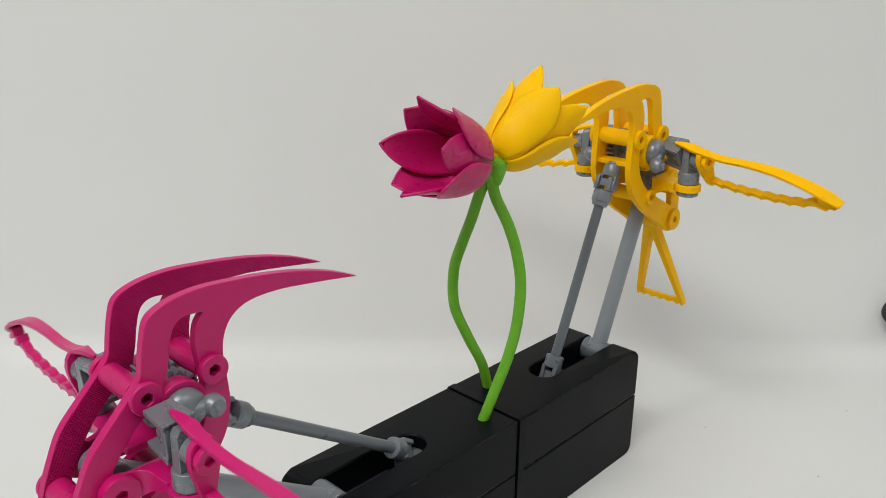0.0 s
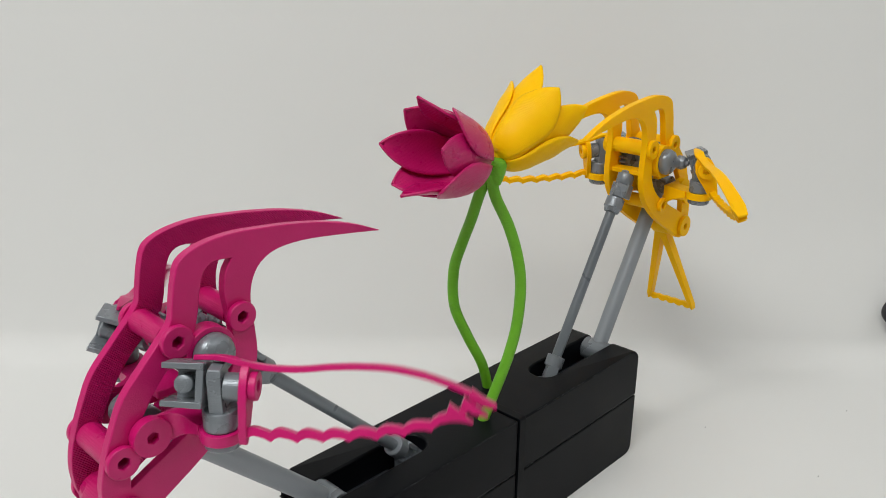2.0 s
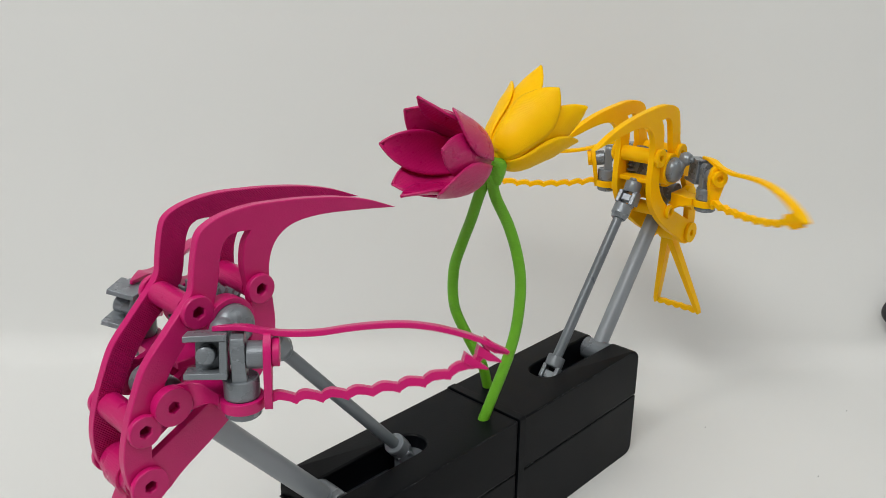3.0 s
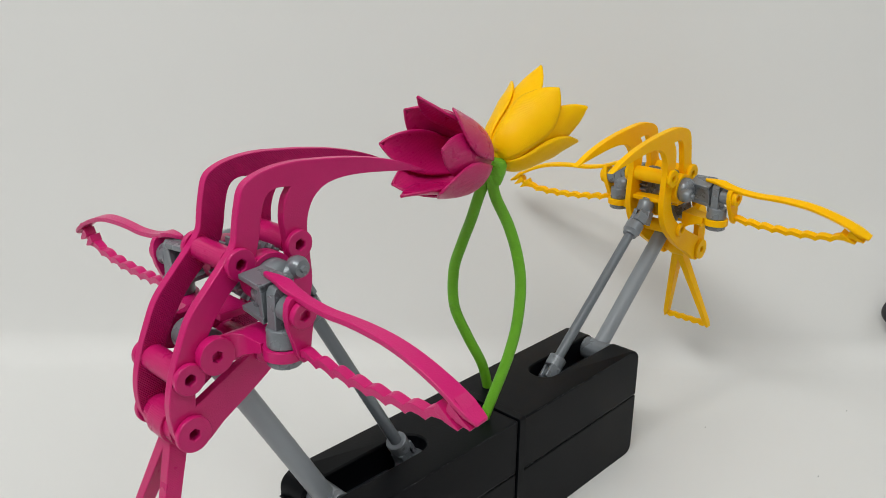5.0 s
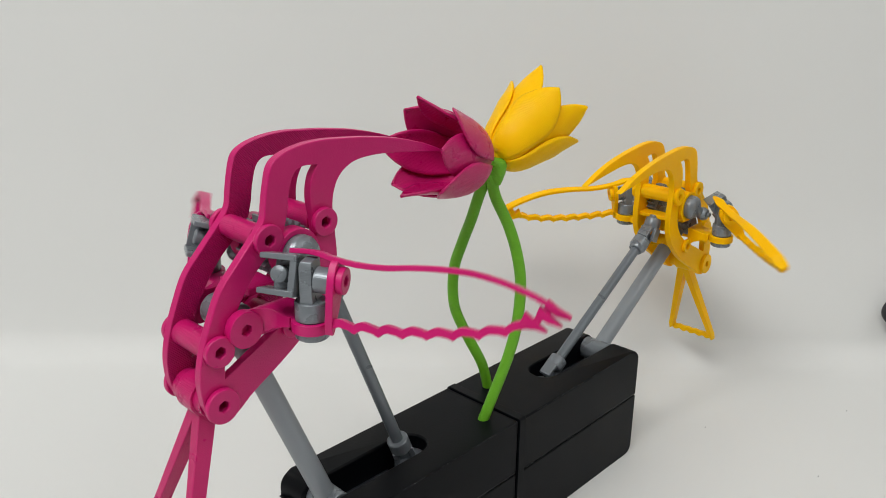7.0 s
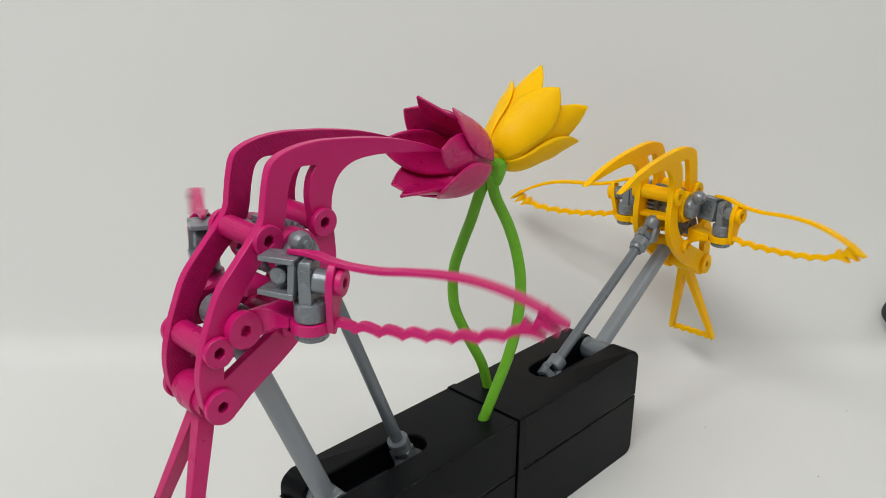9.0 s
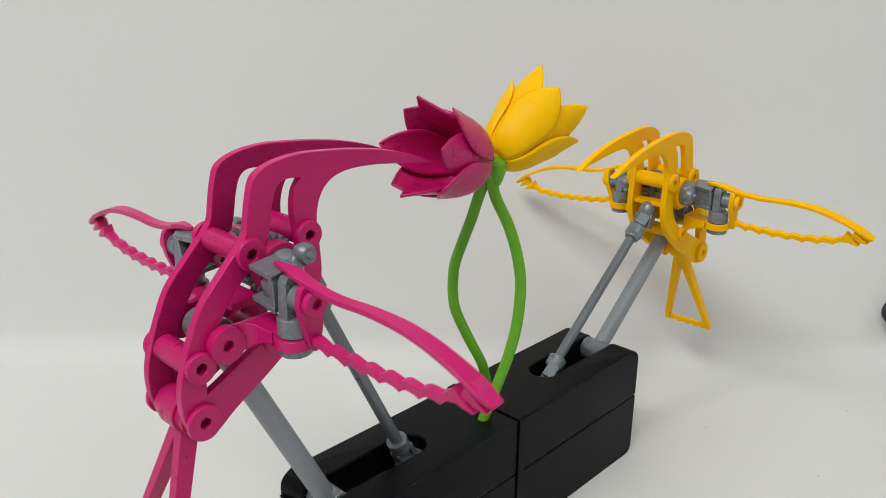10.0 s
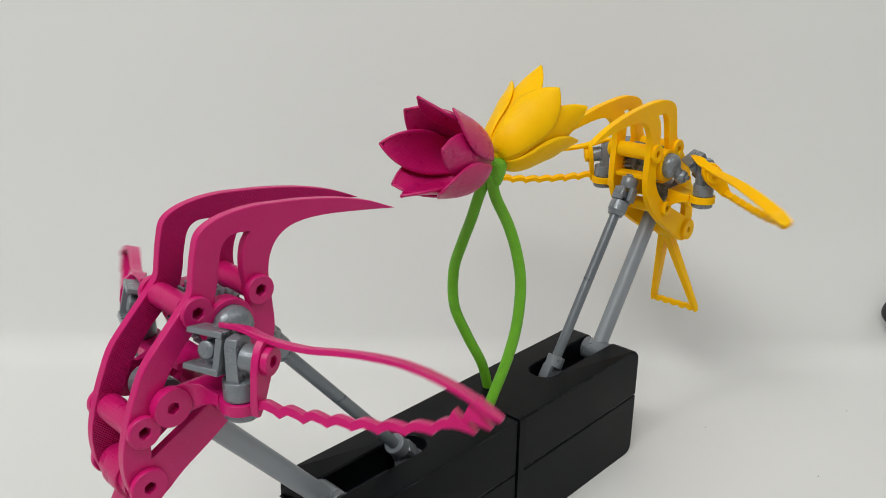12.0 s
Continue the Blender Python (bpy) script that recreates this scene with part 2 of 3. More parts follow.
    collar = prism(bmesh.new(), rounded_rect(-25.7, FLOOR + 0.2, 25.7, 0.7, 1.6), [], 0.2, 5.2, "X")
    part("collar", collar, BLACK, base, "narrow raised black band at the seam", bevel=0.4)
    return base


# ---- tulips ----


def petal(axis_turn, length, tip_radius, spread, mat, parent, outset, waist):
    """One curved petal, pointed at its tip, of a cup that opens along +X."""
    prof = [(0, 4.6), (0.05, 8.6), (0.14, 12.4), (0.28, 15.4), (0.45, 17.0), (0.62, 17.8), (0.78, 18.5), (0.9, 19.5), (1.0, 20.6)]
    bm = bmesh.new()
    rows, n, m = [], 20, 12
    for i in range(n + 1):
        s = 1 - (1 - i / n) ** 1.25
        x = s * length
        r = float(np.interp(s, [p[0] for p in prof], [p[1] for p in prof]))
        r += (tip_radius - 21.4) * s ** 1.6 + outset * min(1, s * 5) * (1 - 0.6 * s) - waist * math.sin(math.pi * min(1, s / 0.65))
        w = spread * ((1 - max(0, (s - 0.44) / 0.56) ** 2.6) * (0.9 + 0.1 * math.sin(math.pi * min(1, s / 0.8))) + 0.012)
        row = []
        for j in range(m + 1):
            v = 2 * j / m - 1
            a = axis_turn + radians(w) * v
            rr = r + 0.8 * (1 - v * v) * s - 0.4 * abs(v) ** 3 * s * (1 - s)
            row.append((x, rr * math.sin(a), rr * math.cos(a)))
        rows.append(row)
    loft(bm, rows, caps=False, closed=False)
    ob = part("petal", bm, mat, parent, smooth=80)
    mod = ob.modifiers.new("petal_thickness", "SOLIDIFY")
    mod.thickness, mod.offset = 0.0011, 0
    return ob


def tulip(name, label, side, mat, base, first, elevation, swing, stand, inner_tip, outer_tip):
    root = empty(name)
    tagged(root, label, "flower", group="pair of tulips")
    s = side
    pts = [(11.7, 10.2, -2), (5.9, 13.5, 16), (0.6, 16.8, 34), (-3.2, 18.6, 52), (-4.9, 18.4, 72), (-4.9, 15.3, 87), (-3.7, 10.4, 100.5), (-1.6, 3.9, 113)]
    if s > 0:
        pts = [(17.2, 10.5, -2), (10.7, 10.0, 16), (2.9, 14.1, 34), (-3.0, 18.3, 52), (-4.3, 17.8, 72), (-3.2, 13.6, 87), (-2.1, 8.7, 100.5), (-2.0, 4.3, 113)]
    turn = pose(*[c * MM for c in base], 0, 0, 0 if s > 0 else 180) @ pose(0, 0, 0, 0, -elevation, swing) @ pose(stand * MM, 0, 0)
    pts += [(-0.2, 2.0, 121), (2, 0.4, 127.0), tuple(c / MM * f for c, f in zip(turn @ Vector((0.001, 0, 0)), (s, s, 1)))]
    part("stem", tube(bmesh.new(), [(s * x, s * y, z) for x, y, z in pts], 2.8), GREEN, root, "curved smooth green stem")
    if s > 0:
        part("calyx", lathe(bmesh.new(), (1.6, -3.0, 120), (0.12, 0, 1), [(0, 2.6), (3, 3.6), (6, 4.4), (9.5, 4.6), (11.5, 3.8), (12.6, 2.2), (13, 0)]), GREEN, root, "green knob under the two cups")
    cup = lathe(bmesh.new(), (0, 0, 0), (1, 0, 0), [(-1.2, 1.5), (-0.9, 4.0), (0, 5.4), (2, 8.0), (4, 9.8), (4.3, 8.6), (2, 4.5), (1.5, 0)], n=30)
    ob = part("cup", cup, mat, root, smooth=60)
    ob.matrix_local = turn
    for i in range(8):
        inner = i % 2
        a = radians(first + 45 * i)
        length, radius = inner_tip if inner else outer_tip
        p = petal(a, length - stand, radius, 36 if inner else 41, mat, root, -0.5 if inner else 0.8, 1.7 if s > 0 else 0.0)
        p.matrix_local = turn
    return root


# ---- hummingbirds ----
POST_X, POST_Y, HUB_Z = 3.1, 34.6, -9.3
CRANK = (12.6, -8.0)
SHAFT_TOP = (33.6, -25.2)
ARM = 112.7
ARM_FOOT = (-106.2, -7.2)
SHAFT_FOOT = (-59.5, -2.6)

SIDE_OUTLINE = [(94.3, 17.5, 1), (80.4, 23.2), (64.9, 27.4), (49.5, 30.0), (37.1, 31.3), (27.2, 32.0), (17.9, 31.5), (9.8, 29.6), (4.6, 26.2), (2.3, 19.4), (0.9, 12.2), (-0.2, 6.8), (-4.2, 1.8),
                (-11.9, -6.3), (-19.4, -14.6), (-24.1, -24.1), (-27.9, -34.0), (-30.2, -43.3), (-30.3, -51.6), (-28.4, -59.4), (-23.3, -64.7), (-17.1, -63.7), (-9.4, -58.0), (3.0, -50.6),
                (13.3, -43.6), (22.6, -35.4), (29.3, -26.7), (32.4, -15.8), (32.0, -4.4), (31.2, 6.3), (33.0, 14.0), (37.3, 19.2), (44.6, 22.0), (57.3, 22.3), (76.3, 20.1)]
SIDE_OPENING = [(24.8, 23.2, 1), (17.8, 23.6), (13.6, 20.9), (11.3, 13.9), (9.8, 6.1), (6.7, -1.1), (-4.1, -11.0), (-11.4, -20.4), (-16.5, -29.9), (-19.6, -39.2), (-20.5, -48.1, 1), (-11.8, -43.6), (4.5, -34.9),
                (14.9, -27.6), (21.0, -18.8), (22.7, -8.5), (21.6, 2.9), (20.6, 11.2), (21.8, 18.5)]


PLATE = (9.6, 13.3)
BOLTS = ((0.6, -0.2, 5.9), (26.0, 1.2, 5.6), (-22.7, -36.2, 5.9), (-23.2, -57.4, 6.8), (8.6, -36.0, 4.6))


def bolt(parent, mat, x, z, side, r=5.9, y=13.3, thick=2.4):
    lo, hi = sorted((side * y, side * (y + thick)))
    bm = prism(bmesh.new(), circle(x, z, r, 28), [circle(x, z, 2.3, 6, 0.4)], lo, hi)
    return part("bolt", bm, mat, parent, bevel=0.45)


def leading_edge_mesh():
    """Wide leading bar of the wing; x runs out along the wing."""
    bm = bmesh.new()
    lead = curve_through([(-8.5, 7.5), (-2, 7.9), (3, 7.6), (8, 6.4), (16, 5.4), (26, 5.4), (36, 6.6), (46, 7.3), (56, 7.2), (66, 5.7), (76, 2.9), (83.5, -0.1), (90.6, -3.2)], closed=False, steps=5)
    n = len(lead)
    rings = []
    for i, p in enumerate(lead):
        s = i / (n - 1)
        h = 0.85 + 0.15 * math.sin(math.pi * s) if s < 0.92 else 0.9 - 0.4 * (s - 0.92) / 0.08
        w = float(np.interp(s, [0, 0.06, 0.18, 0.3, 0.5, 0.75, 0.93, 1.0], [0.5, 1.5, 2.7, 2.0, 2.1, 2.9, 3.4, 2.3]))
        rings.append([(p[0], -w, p[1] + 0.7 - h), (p[0], w, p[1] + 0.7 - h), (p[0], w, p[1] + 0.7 + h), (p[0], -w, p[1] + 0.7 + h)])
    return loft(bm, rings)


def root_plate_mesh():
    """Plate across the wing root that carries the bolt."""
    return loft(bmesh.new(), [[(7.9, -w, z), (10.6, -w, z), (10.6, w, z), (7.9, w, z)] for z, w in ((-19.2, 0.8), (-15.5, 2.7), (-9, 4.0), (-4.5, 5.2), (0, 5.6), (4.4, 4.8), (6.6, 3.2))])


def trailing_edge_mesh():
    """Thin trailing bar with curled teeth and a feathered tip."""
    bm = bmesh.new()
    mid = curve_through([(9.5, -15.0), (26, -15.0), (44, -13.8), (61, -11.2), (71, -8.4), (78, -5.4), (83.5, -2.2)], closed=False, steps=26)
    rings = []
    for p in mid:
        ph = ((p[0] - 9.5) / 8.6) % 1.0
        up = 1.0 * math.sin(math.pi * 0.5 * min(1, ph / 0.35)) - 1.5 * max(0, (ph - 0.35) / 0.65) ** 1.4
        low = (-0.9 + 1.1 * min(1, ph / 0.3)) - 1.1 * max(0, (ph - 0.3) / 0.7) - 0.7 * max(0, (ph - 0.7) / 0.3) - 1.0
        a, b = (p[0], p[1] + up + 1.0), (p[0] + 0.5, p[1] + low)
        rings.append([(a[0], -1.8, a[1]), (a[0], 1.8, a[1]), (b[0], 1.8, b[1]), (b[0], -1.8, b[1])])
    loft(bm, rings)
    for tip in ((90.4, -3.2), (88.0, -5.8), (83.4, -8.2)):
        x0, z0 = tip[0] - 9, tip[1] + 4.6
        loft(bm, [[(x0, -2.4, z0 - 1.8), (x0, 2.4, z0 - 1.8), (x0 + 1, 2.4, z0 + 1.4), (x0 + 1, -2.4, z0 + 1.4)],
                  [(tip[0] - 5, -2.4, tip[1] + 0.6), (tip[0] - 5, 2.4, tip[1] + 0.6), (tip[0] - 3.4, 2.4, tip[1] + 2.8), (tip[0] - 3.4, -2.4, tip[1] + 2.8)],
                  [(tip[0] - 0.3, -2.0, tip[1] - 0.2), (tip[0] - 0.3, 2.0, tip[1] - 0.2), (tip[0], 2.0, tip[1] + 0.3), (tip[0], -2.0, tip[1] + 0.3)]])
    return bm


def clevis_mesh(side):
    """Grey fork behind the wing root: two jaws and a back wall on the turning shaft."""
    bm = bmesh.new()
    y0, y1 = (-6.0, 6.0)
    for z, d in ((5.6, 0.2), (-6.6, -0.2)):
        loft(bm, [[(-17.2, y0 + 0.9, z), (-17.2, y1 - 0.9, z), (-17.2, y1 - 0.9, z + 1.9), (-17.2, y0 + 0.9, z + 1.9)], [(-3.4, y0, z + d), (-3.4, y1, z + d), (-3.4, y1, z + d + 2.2), (-3.4, y0, z + d + 2.2)]])
    box(bm, -5.8, y0 + 0.4, -6.2, -3.4, y1 - 0.4, 7.4)
    box(bm, -14.4, min(-side * 3.0, -side * 4.6), -6.0, -5.0, max(-side * 3.0, -side * 4.6), 7.0)
    lathe(bm, (-2.8, 0, 0), (1, 0, 0), [(0, 3.2), (5.2, 3.2), (5.3, 4.7), (12.7, 4.7)])
    lathe(bm, (-10.4, -3.8, 0.5), (0, 1, 0), [(0, 2.2), (0.6, 3.2), (7.0, 3.2), (7.6, 2.2)], n=20)
    bmesh.ops.translate(bm, verts=bm.verts, vec=(0, 0, -0.7))
    return bm


def post_mesh():
    bm = lathe(bmesh.new(), (0, 0, -32), (0, 0, 1), [(0, 5.6), (0.6, 6.2), (2.9, 6.2), (3.0, 5.6), (7.2, 5.6), (7.3, 6.0), (13.6, 6.0), (14.2, 5.6)], n=28)
    loft(bm, [[(x0, -w, z), (x1, -w, z), (x1, w, z), (x0, w, z)] for z, w, x0, x1 in ((-18.4, 4.6, -2.4, 2.4), (-13, 4.6, -2.4, 2.2), (-4.8, 4.4, -2.4, 2.2), (-2.8, 3.2, -2.2, 2.0))])
    return bm


def hummingbird(name, label, body, lines, layer):
    root = empty(name)
    tagged(root, label, "mechanical bird", group="pair of hummingbirds")
    outline = curve_through(SIDE_OUTLINE)
    opening = curve_through(SIDE_OPENING)
    for side in (-1, 1):
        lo, hi = sorted((side * PLATE[0], side * PLATE[1]))
        part("side_plate", prism(bmesh.new(), outline, [opening] + [circle(x, z, 2.5, 6, 0.4) for x, z, r in BOLTS], lo, hi), body if side < 0 else lines, root, "curved side plate ending in a long beak", bevel=0.35)
        for x, z, r in BOLTS:
            bolt(root, body, x, z, side, r)
        # wing bracket: lug on the plate, arm and ring
        bm = prism(bmesh.new(), circle(-12.7, -30.2, 6.9, 30), [circle(-12.7, -30.2, 2.3, 6, 0.5)], *sorted((side * 13.4, side * 17.4)))
        prism(bm, circle(-12.7, -30.2, 5.0, 24), [], *sorted((side * 12.9, side * 14.6)))
        prism(bm, circle(POST_X, side * POST_Y, 7.4, 30), [circle(POST_X, side * POST_Y, 5.7, 30)], -29.0, -25.0, "Z")
        loft(bm, [[(x0, side * y, z0), (x1, side * y, z0), (x1, side * y, z1), (x0, side * y, z1)] for y, x0, x1, z0, z1 in
                  ((13.5, -13.0, 6.5, -35.6, -24.2), (15.2, -9.0, 7.2, -35.0, -23.8), (16.6, -5.6, 7.8, -33.6, -23.8), (19.0, -3.4, 8.4, -32.0, -24.1), (23.5, -2.8, 8.8, -30.2, -24.7), (28.2, -2.2, 8.2, -29.0, -25.1))])
        part("wing_bracket", bm, body, root, "bracket with a ring that holds the wing post", bevel=0.3)
        # bearing ring round the crank
        bm = prism(bmesh.new(), circle(*CRANK, 9.6, 36), [circle(*CRANK, 7.4, 36)], *sorted((side * 9.4, side * 15.6)))
        part("bearing_ring", bm, body, root, bevel=0.3)
    for x, z, r in ((0, 0, 4.5), (26.0, 1.2, 4.6), (-22.7, -36.2, 5.0), (-23.2, -57.4, 6.4), (8.6, -36.0, 4.2)):
        bm = lathe(bmesh.new(), (x, -9.7, z), (0, 1, 0), [(0, r), (19.4, r)], n=24)
        part("crossbar", bm, layer, root)
    bm = box(bmesh.new(), 21, -9.7, -14.6, 30, 9.7, -12.0)
    box(bm, -6, -9.7, -21.5, 7, 9.7, -18.5)
    part("gear_tray", bm, body, root, bevel=0.4)
    # gears between the plates
    for y0 in (-8.6, 4.2):
        teeth = []
        for i in range(22):
            for k, r in ((0.0, 8.7), (0.25, 11.2), (0.5, 11.2), (0.75, 8.7)):
                a = 2 * math.pi * (i + k) / 22
                teeth.append((CRANK[0] + r * math.cos(a), CRANK[1] + r * math.sin(a)))
        part("gear", prism(bmesh.new(), teeth, [circle(*CRANK, 3, 16)], y0, y0 + 4.4), GREY, root, "grey toothed gear")
    part("gear_shaft", lathe(bmesh.new(), (CRANK[0], -15, CRANK[1]), (0, 1, 0), [(0, 3), (30, 3)]), GREY, root)
    # driven yoke of the universal joint
    x, z = SHAFT_TOP
    lean = Matrix.Translation((x, 0, z)) @ Matrix.Rotation(radians(-28), 4, "Y")
    bm = lathe(bmesh.new(), (0, 0, 4), (0, 0, 1), [(0, 4.6), (0.6, 5.0), (6, 5.0), (7, 4.6), (7.5, 3.4), (9, 3.4)], n=24)
    for s in (-1, 1):
        box(bm, -3.0, s * 4.2 - 1.3, -3.4, 3.0, s * 4.2 + 1.3, 5)
    bmesh.ops.transform(bm, matrix=lean, verts=bm.verts)
    part("driven_yoke", bm, GREY, root, "grey universal joint yoke", bevel=0.4)
    # tail: open fan
    bm = bmesh.new()
    top, low = Vector((-22.5, 0, -62)), Vector((-45.2, 0, -122.6))
    for s in (-1, 1):
        a0, a1 = top + Vector((0, s * 1.0, 0)), low + Vector((0, s * 16.5, 0))
        rings = []
        for t in (0, 0.5, 0.93, 1.0):
            c = a0.lerp(a1, t)
            w, d = (4.6 - 1.8 * t if t < 1 else 0.9), 3.9 - 1.4 * t
            rings.append([c + Vector((d, -w * 0.55, 0)), c + Vector((d, w * 0.55, 0)), c + Vector((-d, w * 0.55, 0)), c + Vector((-d, -w * 0.55, 0))])
        loft(bm, rings)
    rings = []
    for i in range(33):
        y = -15.5 + 31 * i / 32
        lift = 1.5 * abs(math.sin(math.pi * (y + 15.5) / 6.2))
        c = low + Vector((0.9, 0, 2.6))
        rings.append([(c.x - 1.4, y, c.z - 1.0 - lift), (c.x + 1.4, y, c.z - 1.0 - lift), (c.x + 1.8, y, c.z + 2.2 - lift * 0.4), (c.x - 1.0, y, c.z + 2.2 - lift * 0.4)])
    loft(bm, rings)
    lathe(bm, (-23.2, -5, -57.4), (0, 1, 0), [(0, 7.6), (10, 7.6)], n=24)
    part("tail", bm, layer, root, "open triangular tail fan with a scalloped edge", bevel=0.3)
    # cranks, posts and wings
    moving = {}
    for side in (-1, 1):
        bm = lathe(bmesh.new(), (0, side * 14.7, 0), (0, side, 0), [(0, 6.8), (1.2, 7.6), (3.4, 7.6), (5.2, 6.8), (6.5, 4.9), (7.2, 2.6), (7.4, 0)], n=30)
        lathe(bm, (0, side * 18.7, 0), (1, side * 0.35, 0), [(0, 3.4), (9, 3.0)], n=16)
        lathe(bm, (8.0, side * 18.5, 0), (0, side, 0), [(0, 1.5), (0.5, 3.2), (2.5, 4.2), (4.5, 4.2), (6.5, 3.2), (7.0, 1.5), (8.5, 1.5)], n=20)
        crank = part("crank", bm, GREY, root, "grey domed crank with an eye")
        post = part("wing_post", post_mesh(), GREY, root, "grey upright wing post", bevel=0.3)
        blade = [part("leading_edge", leading_edge_mesh(), body, post, "curved leading bar of the open wing", bevel=0.25),
                 part("root_plate", root_plate_mesh(), body, post, bevel=0.25),
                 part("trailing_edge", trailing_edge_mesh(), body, post, "thin toothed trailing bar of the wing", bevel=0.2)]
        clevis = part("clevis", clevis_mesh(side), GREY, post, bevel=0.25)
        bm = prism(bmesh.new(), circle(0, 0, 4.9, 26), [circle(0, 0, 2.2, 6, 0.3)], 10.6, 13.2, "X")
        prism(bm, circle(0, 0, 2.8, 12), [], 10.3, 11.3, "X")
        wing_bolt = part("bolt", bm, body, post, bevel=0.35)
        moving[side] = (crank, post, (*blade, clevis, wing_bolt))
    return root, moving


def support_arm(label):
    root = empty("support_arm")
    tagged(root, label, "support rod", group="pair of support rods")
    part("rod", lathe(bmesh.new(), (0, 0, 0), (1, 0, 0), [(0, 4.75), (ARM, 4.75)], n=28), SILVER, root)
    for x, r in ((0, 6.8), (ARM, 6.2)):
        part("hub", lathe(bmesh.new(), (x, -8.4, 0), (0, 1, 0), [(0, r - 0.4), (0.4, r), (16.4, r), (16.8, r - 0.4)], n=26), GREY, root)
    return root


def drive_shaft(label):
    root = empty("drive_shaft")
    tagged(root, label, "drive shaft", group="pair of drive shafts")
    part("rod", lathe(bmesh.new(), (8, 0, 0), (1, 0, 0), [(0, 2.9), (ARM - 16, 2.9)], n=20), SHAFT_GREY, root)
    for x, d in ((4.5, 1), (ARM - 4.5, -1)):
        k = 0.8 if d > 0 else 0.85
        bm = lathe(bmesh.new(), (1.2, 0, 0), (1, 0, 0), [(0, 4.6), (0.4, 5.2), (6.7, 5.2), (7.1, 4.8), (7.2, 3.0)], n=26) if d > 0 else lathe(bmesh.new(), (x, 0, 0), (d, 0, 0), [(0, 5.4 * k), (0.6, 6.3 * k), (2, 6.4 * k), (6.5, 6.4 * k), (7, 5.8 * k), (9.5, 5.0 * k)], n=24)
        for s in (-1, 1):
            lo = (-6.5, 2.0) if d > 0 else (x, x + 8)
            box(bm, lo[0], -3.4, s * 4.9 * k - 1.2, lo[1], 3.4, s * 4.9 * k + 1.2)
        pin = -3.4 if d > 0 else x + 4.5
        box(bm, pin - 2.2, -2.2, -2.7, pin + 2.2, 2.2, 2.7)
        part("yoke", bm, GREY, root, "grey universal joint yoke", bevel=0.4)
        part("pin", lathe(bmesh.new(), (pin, 0, -6.6 * k), (0, 0, 1), [(0, 1.6), (13.2 * k, 1.6)], n=12), GREY, root)
    return root


setting()
base_box()
tulip("pink_tulip", "pink printed plastic tulip with open cup on green stem", -1, PINK_LAYER, (-2.8, -2.6, 130.5), 39.0, 17.1, -7.2, 5.5, (49.4, 22.1), (42.0, 24.2))
tulip("yellow_tulip", "yellow printed plastic tulip with half-open cup on green stem", 1, YELLOW_LAYER, (3.3, 1.2, 129.9), -44.0, 29.7, -5.2, 3.0, (49.7, 21.8), (41.8, 22.1))
pink_bird, pink_moving = hummingbird("pink_hummingbird", "pink printed mechanical hummingbird with open wing frames, on grey rods", PINK, PINK_LINES, PINK_LAYER)
yellow_bird, yellow_moving = hummingbird("yellow_hummingbird", "yellow printed mechanical hummingbird with open wing frames, on grey rods", YELLOW, YELLOW, YELLOW_LAYER)
pink_arm = support_arm("thick grey plastic rod that carries the pink bird")
yellow_arm = support_arm("thick grey plastic rod that carries the yellow bird")
pink_shaft = drive_shaft("thin grey drive shaft with universal joints under the pink bird")
yellow_shaft = drive_shaft("thin grey drive shaft with universal joints under the yellow bird")

# ---- movement ----
TIMES = (0, 0.5, 1, 1.5, 2, 2.5, 3, 3.5, 4, 4.5, 5, 5.5, 6, 6.5, 7, 7.5, 8, 8.5, 9, 9.5, 10, 10.5, 11, 11.5, 12)
PINK_LIFT = (147.2, 144.7, 142.2, 139.4, 136.6, 133.7, 130.6, 127.6, 124.7, 122.0, 119.5, 117.3, 115.2, 113.5, 112.5, 112.0, 111.8, 112.0, 112.7, 114.4, 116.8, 119.5, 122.3, 126.2, 130.8)
YELLOW_LIFT = (112.5, 114.2, 116.2, 118.4, 120.8, 123.5, 126.5, 129.6, 132.6, 135.4, 137.9, 140.2, 142.6, 144.8, 146.3, 147.4, 147.8, 147.4, 146.4, 143.7, 139.9, 136.0, 132.1, 127.8, 123.8)
HALF_TURN = pose(0, 0, 0, 0, 0, 180)
CENTRE = (-93.1, 22.6)


def beat(t, timing):
    """Phase of the wing beat in radians; nought when the wings are furthest forward. Timing: a moment, and the beat before and after it."""
    t = t - timing[0]
    return 2 * math.pi * t / (timing[1] if t < 0 else timing[2])


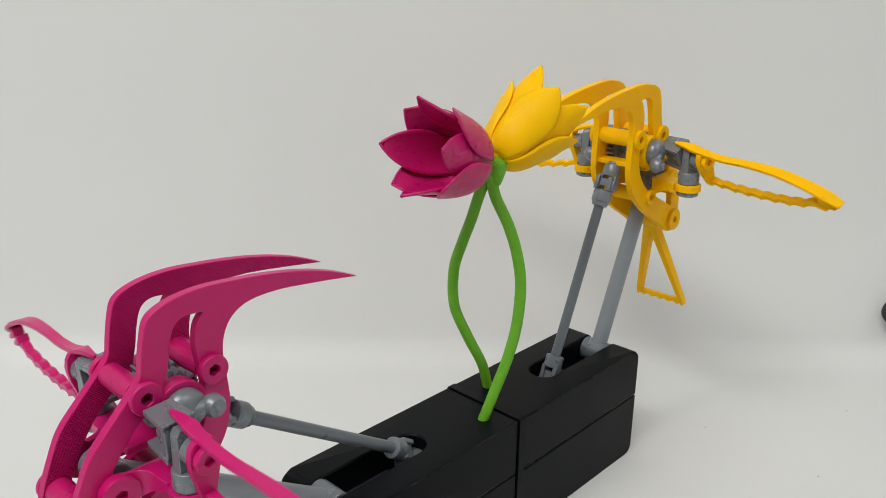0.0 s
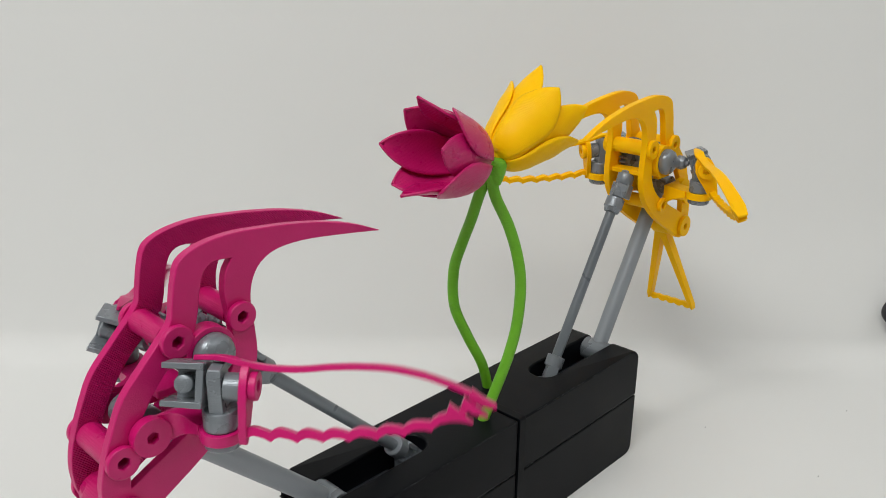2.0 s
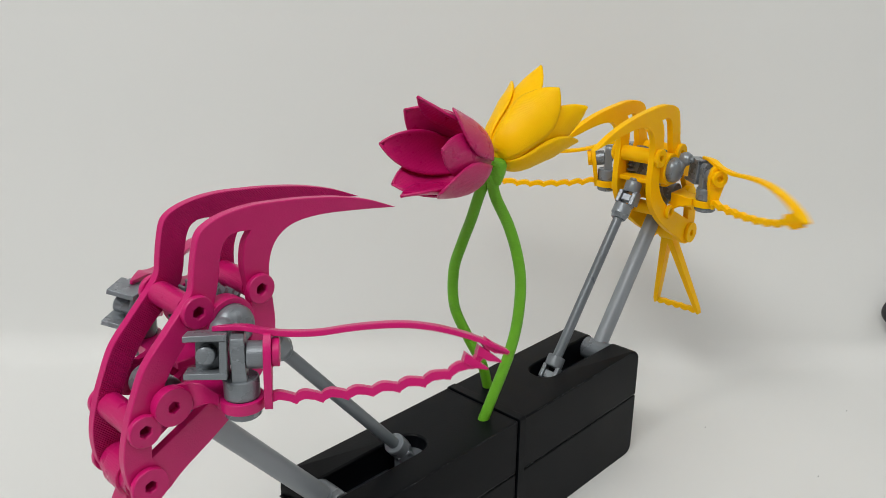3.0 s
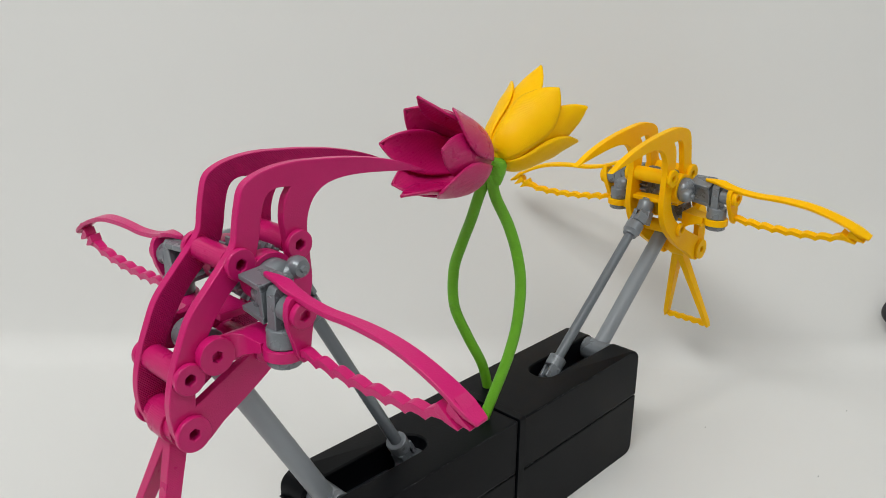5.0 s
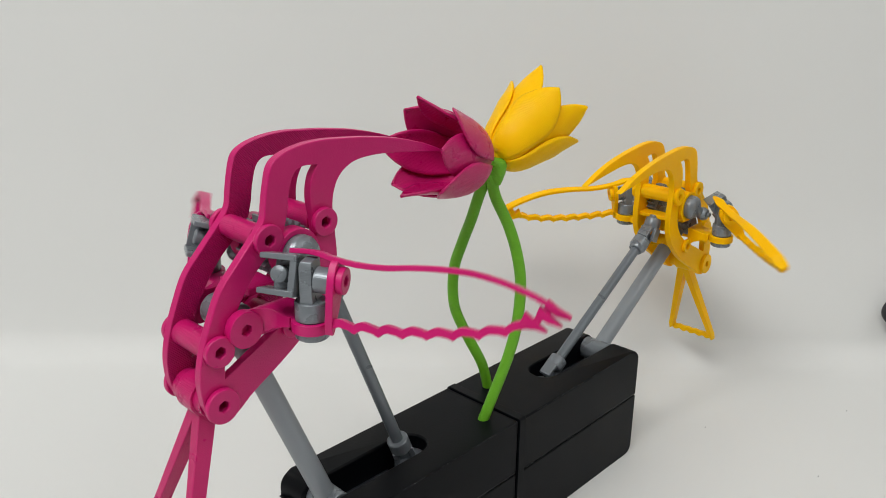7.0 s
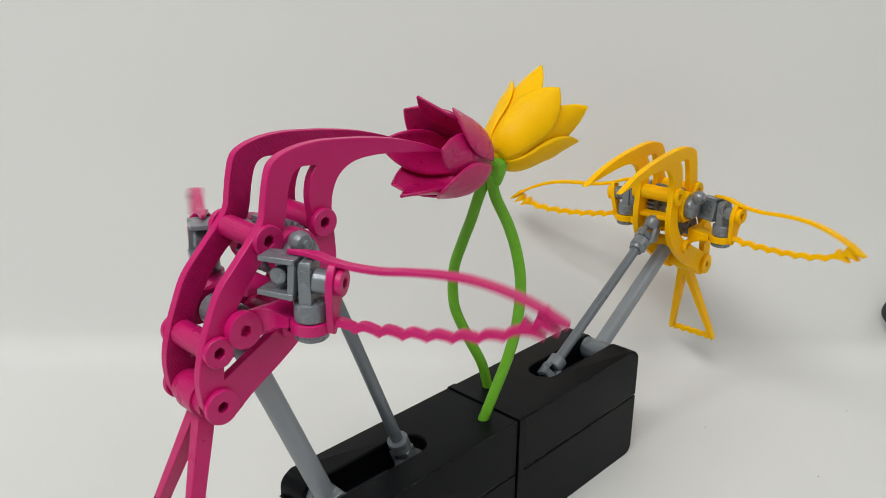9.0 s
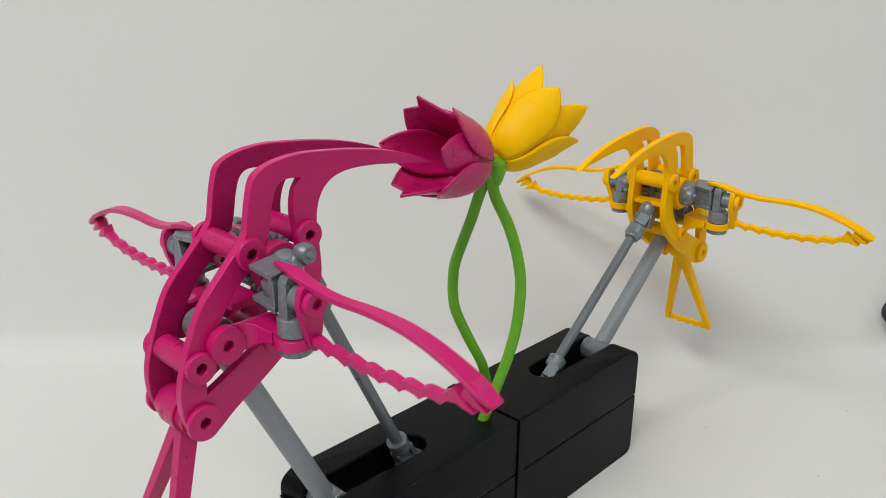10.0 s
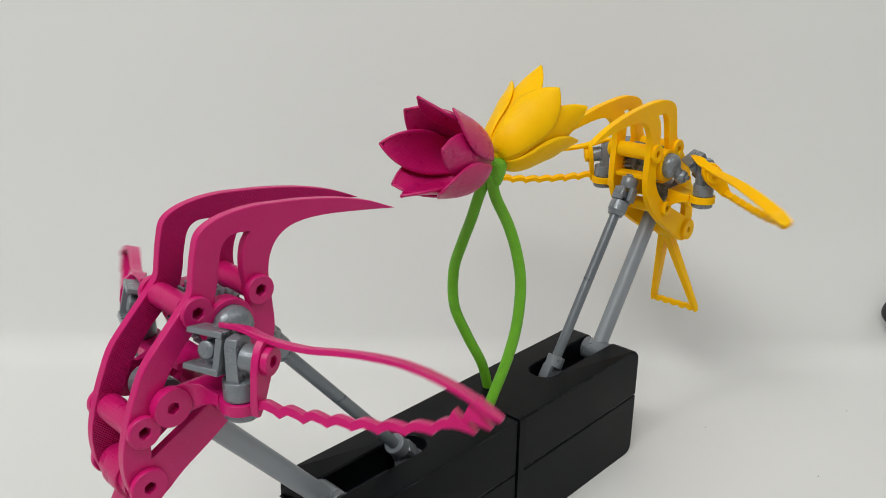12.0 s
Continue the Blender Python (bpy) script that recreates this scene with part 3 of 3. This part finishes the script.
def bird_motion(bird, moving, arm, shaft, lifts, world_turn, timing, y, sway, feather, stroke):
    """Keys one bird; sway is its shift per degree of lift, pitch and yaw; feather the mean, swing and phase of the wing's lean; stroke gives mean sweep, reach, two skews of the beat and four parts of the droop and the share of the lean of each wing, by side."""
    rows, arms = [], []
    rise_x, rise_z, bias_x, bias_z, pitch, yaw, shaft_gain = sway
    for t, lift in zip(TIMES, lifts):
        a, more = radians(lift), lift - 112.5
        rows.append((t, world_turn @ pose((CENTRE[0] + ARM * math.cos(a) + bias_x + rise_x * more) * MM, y, (CENTRE[1] + ARM * math.sin(a) + bias_z + rise_z * more) * MM, 0, pitch, yaw)))
        arms.append((t, pose(0.003, 0, 0) @ world_turn @ pose(ARM_FOOT[0] * MM, y, ARM_FOOT[1] * MM, 0, -lift, 0)))
    walk(bird, rows)
    walk(arm, arms)
    spin = []
    for k in range(0, 181):
        t = k / 15
        lift = float(np.interp(t, TIMES, lifts))
        lift += shaft_gain * (lift - 112.5)
        spin.append((t, pose(0.0022, 0, 0) @ world_turn @ pose(SHAFT_FOOT[0] * MM, y, SHAFT_FOOT[1] * MM, 0, -lift, 0) @ pose(0, 0, 0, math.degrees(beat(t, timing)) + 45, 0, 0)))
    walk(shaft, spin)
    for side, (crank, post, leaf) in moving.items():
        cranks, posts, leaves = [], [], []
        mean, reach, skew, shift, up, down, droop, lag, share = stroke[side]
        for k in range(0, 181):
            t = k / 15
            b = beat(t, timing)
            sweep = mean + reach * math.cos(b + skew * math.sin(b) + shift * (1 - math.cos(b)))
            lean = share * (feather[0] + feather[1] * math.cos(b - feather[2]))
            rise = up * math.sin(radians(sweep)) - down * math.cos(radians(sweep)) - droop + lag * math.sin(b)
            cranks.append((t, pose(CRANK[0] * MM, 0, CRANK[1] * MM, 0, 180 + math.degrees(b), 0)))
            posts.append((t, pose(POST_X * MM, side * POST_Y * MM, 0, 0, 0, (sweep - 90) if side < 0 else (90 - sweep))))
            leaves.append((t, pose(0, 0, HUB_Z * MM, side * lean, -rise, 0)))
        walk(crank, cranks)
        walk(post, posts)
        for piece in leaf:
            walk(piece, leaves)


def motions():
    bird_motion(pink_bird, pink_moving, pink_arm, pink_shaft, PINK_LIFT, pose(0, 0, 0), (5.493, 0.8445, 0.839), 0.0015, (0, 0, 0, 0, 0, 0, 0), (7, 13, 5.58),
                {-1: (27.0, 27.2, 0.3, 0.17, 1.6, 2.0, 1.4, -0.5, 1), 1: (26.2, 26.2, 0.3, 0.17, -0.4, 2.0, 3.8, 1.1, 1)})
    bird_motion(yellow_bird, yellow_moving, yellow_arm, yellow_shaft, YELLOW_LIFT, HALF_TURN, (5.403, 0.8467, 0.841), 0.0, (-0.078, -0.0565, -2.95, -0.1, 1.28, 0.82, 0.036), (17, 26, 4.75),
                {-1: (26.0, 26.4, 0.2, 0.2, 1.8, 5.0, 5.0, 0, 0.35), 1: (25.2, 27.0, 0.2, 0.235, 2.9, 3.2, -0.3, 1.3, 1)})


motions()
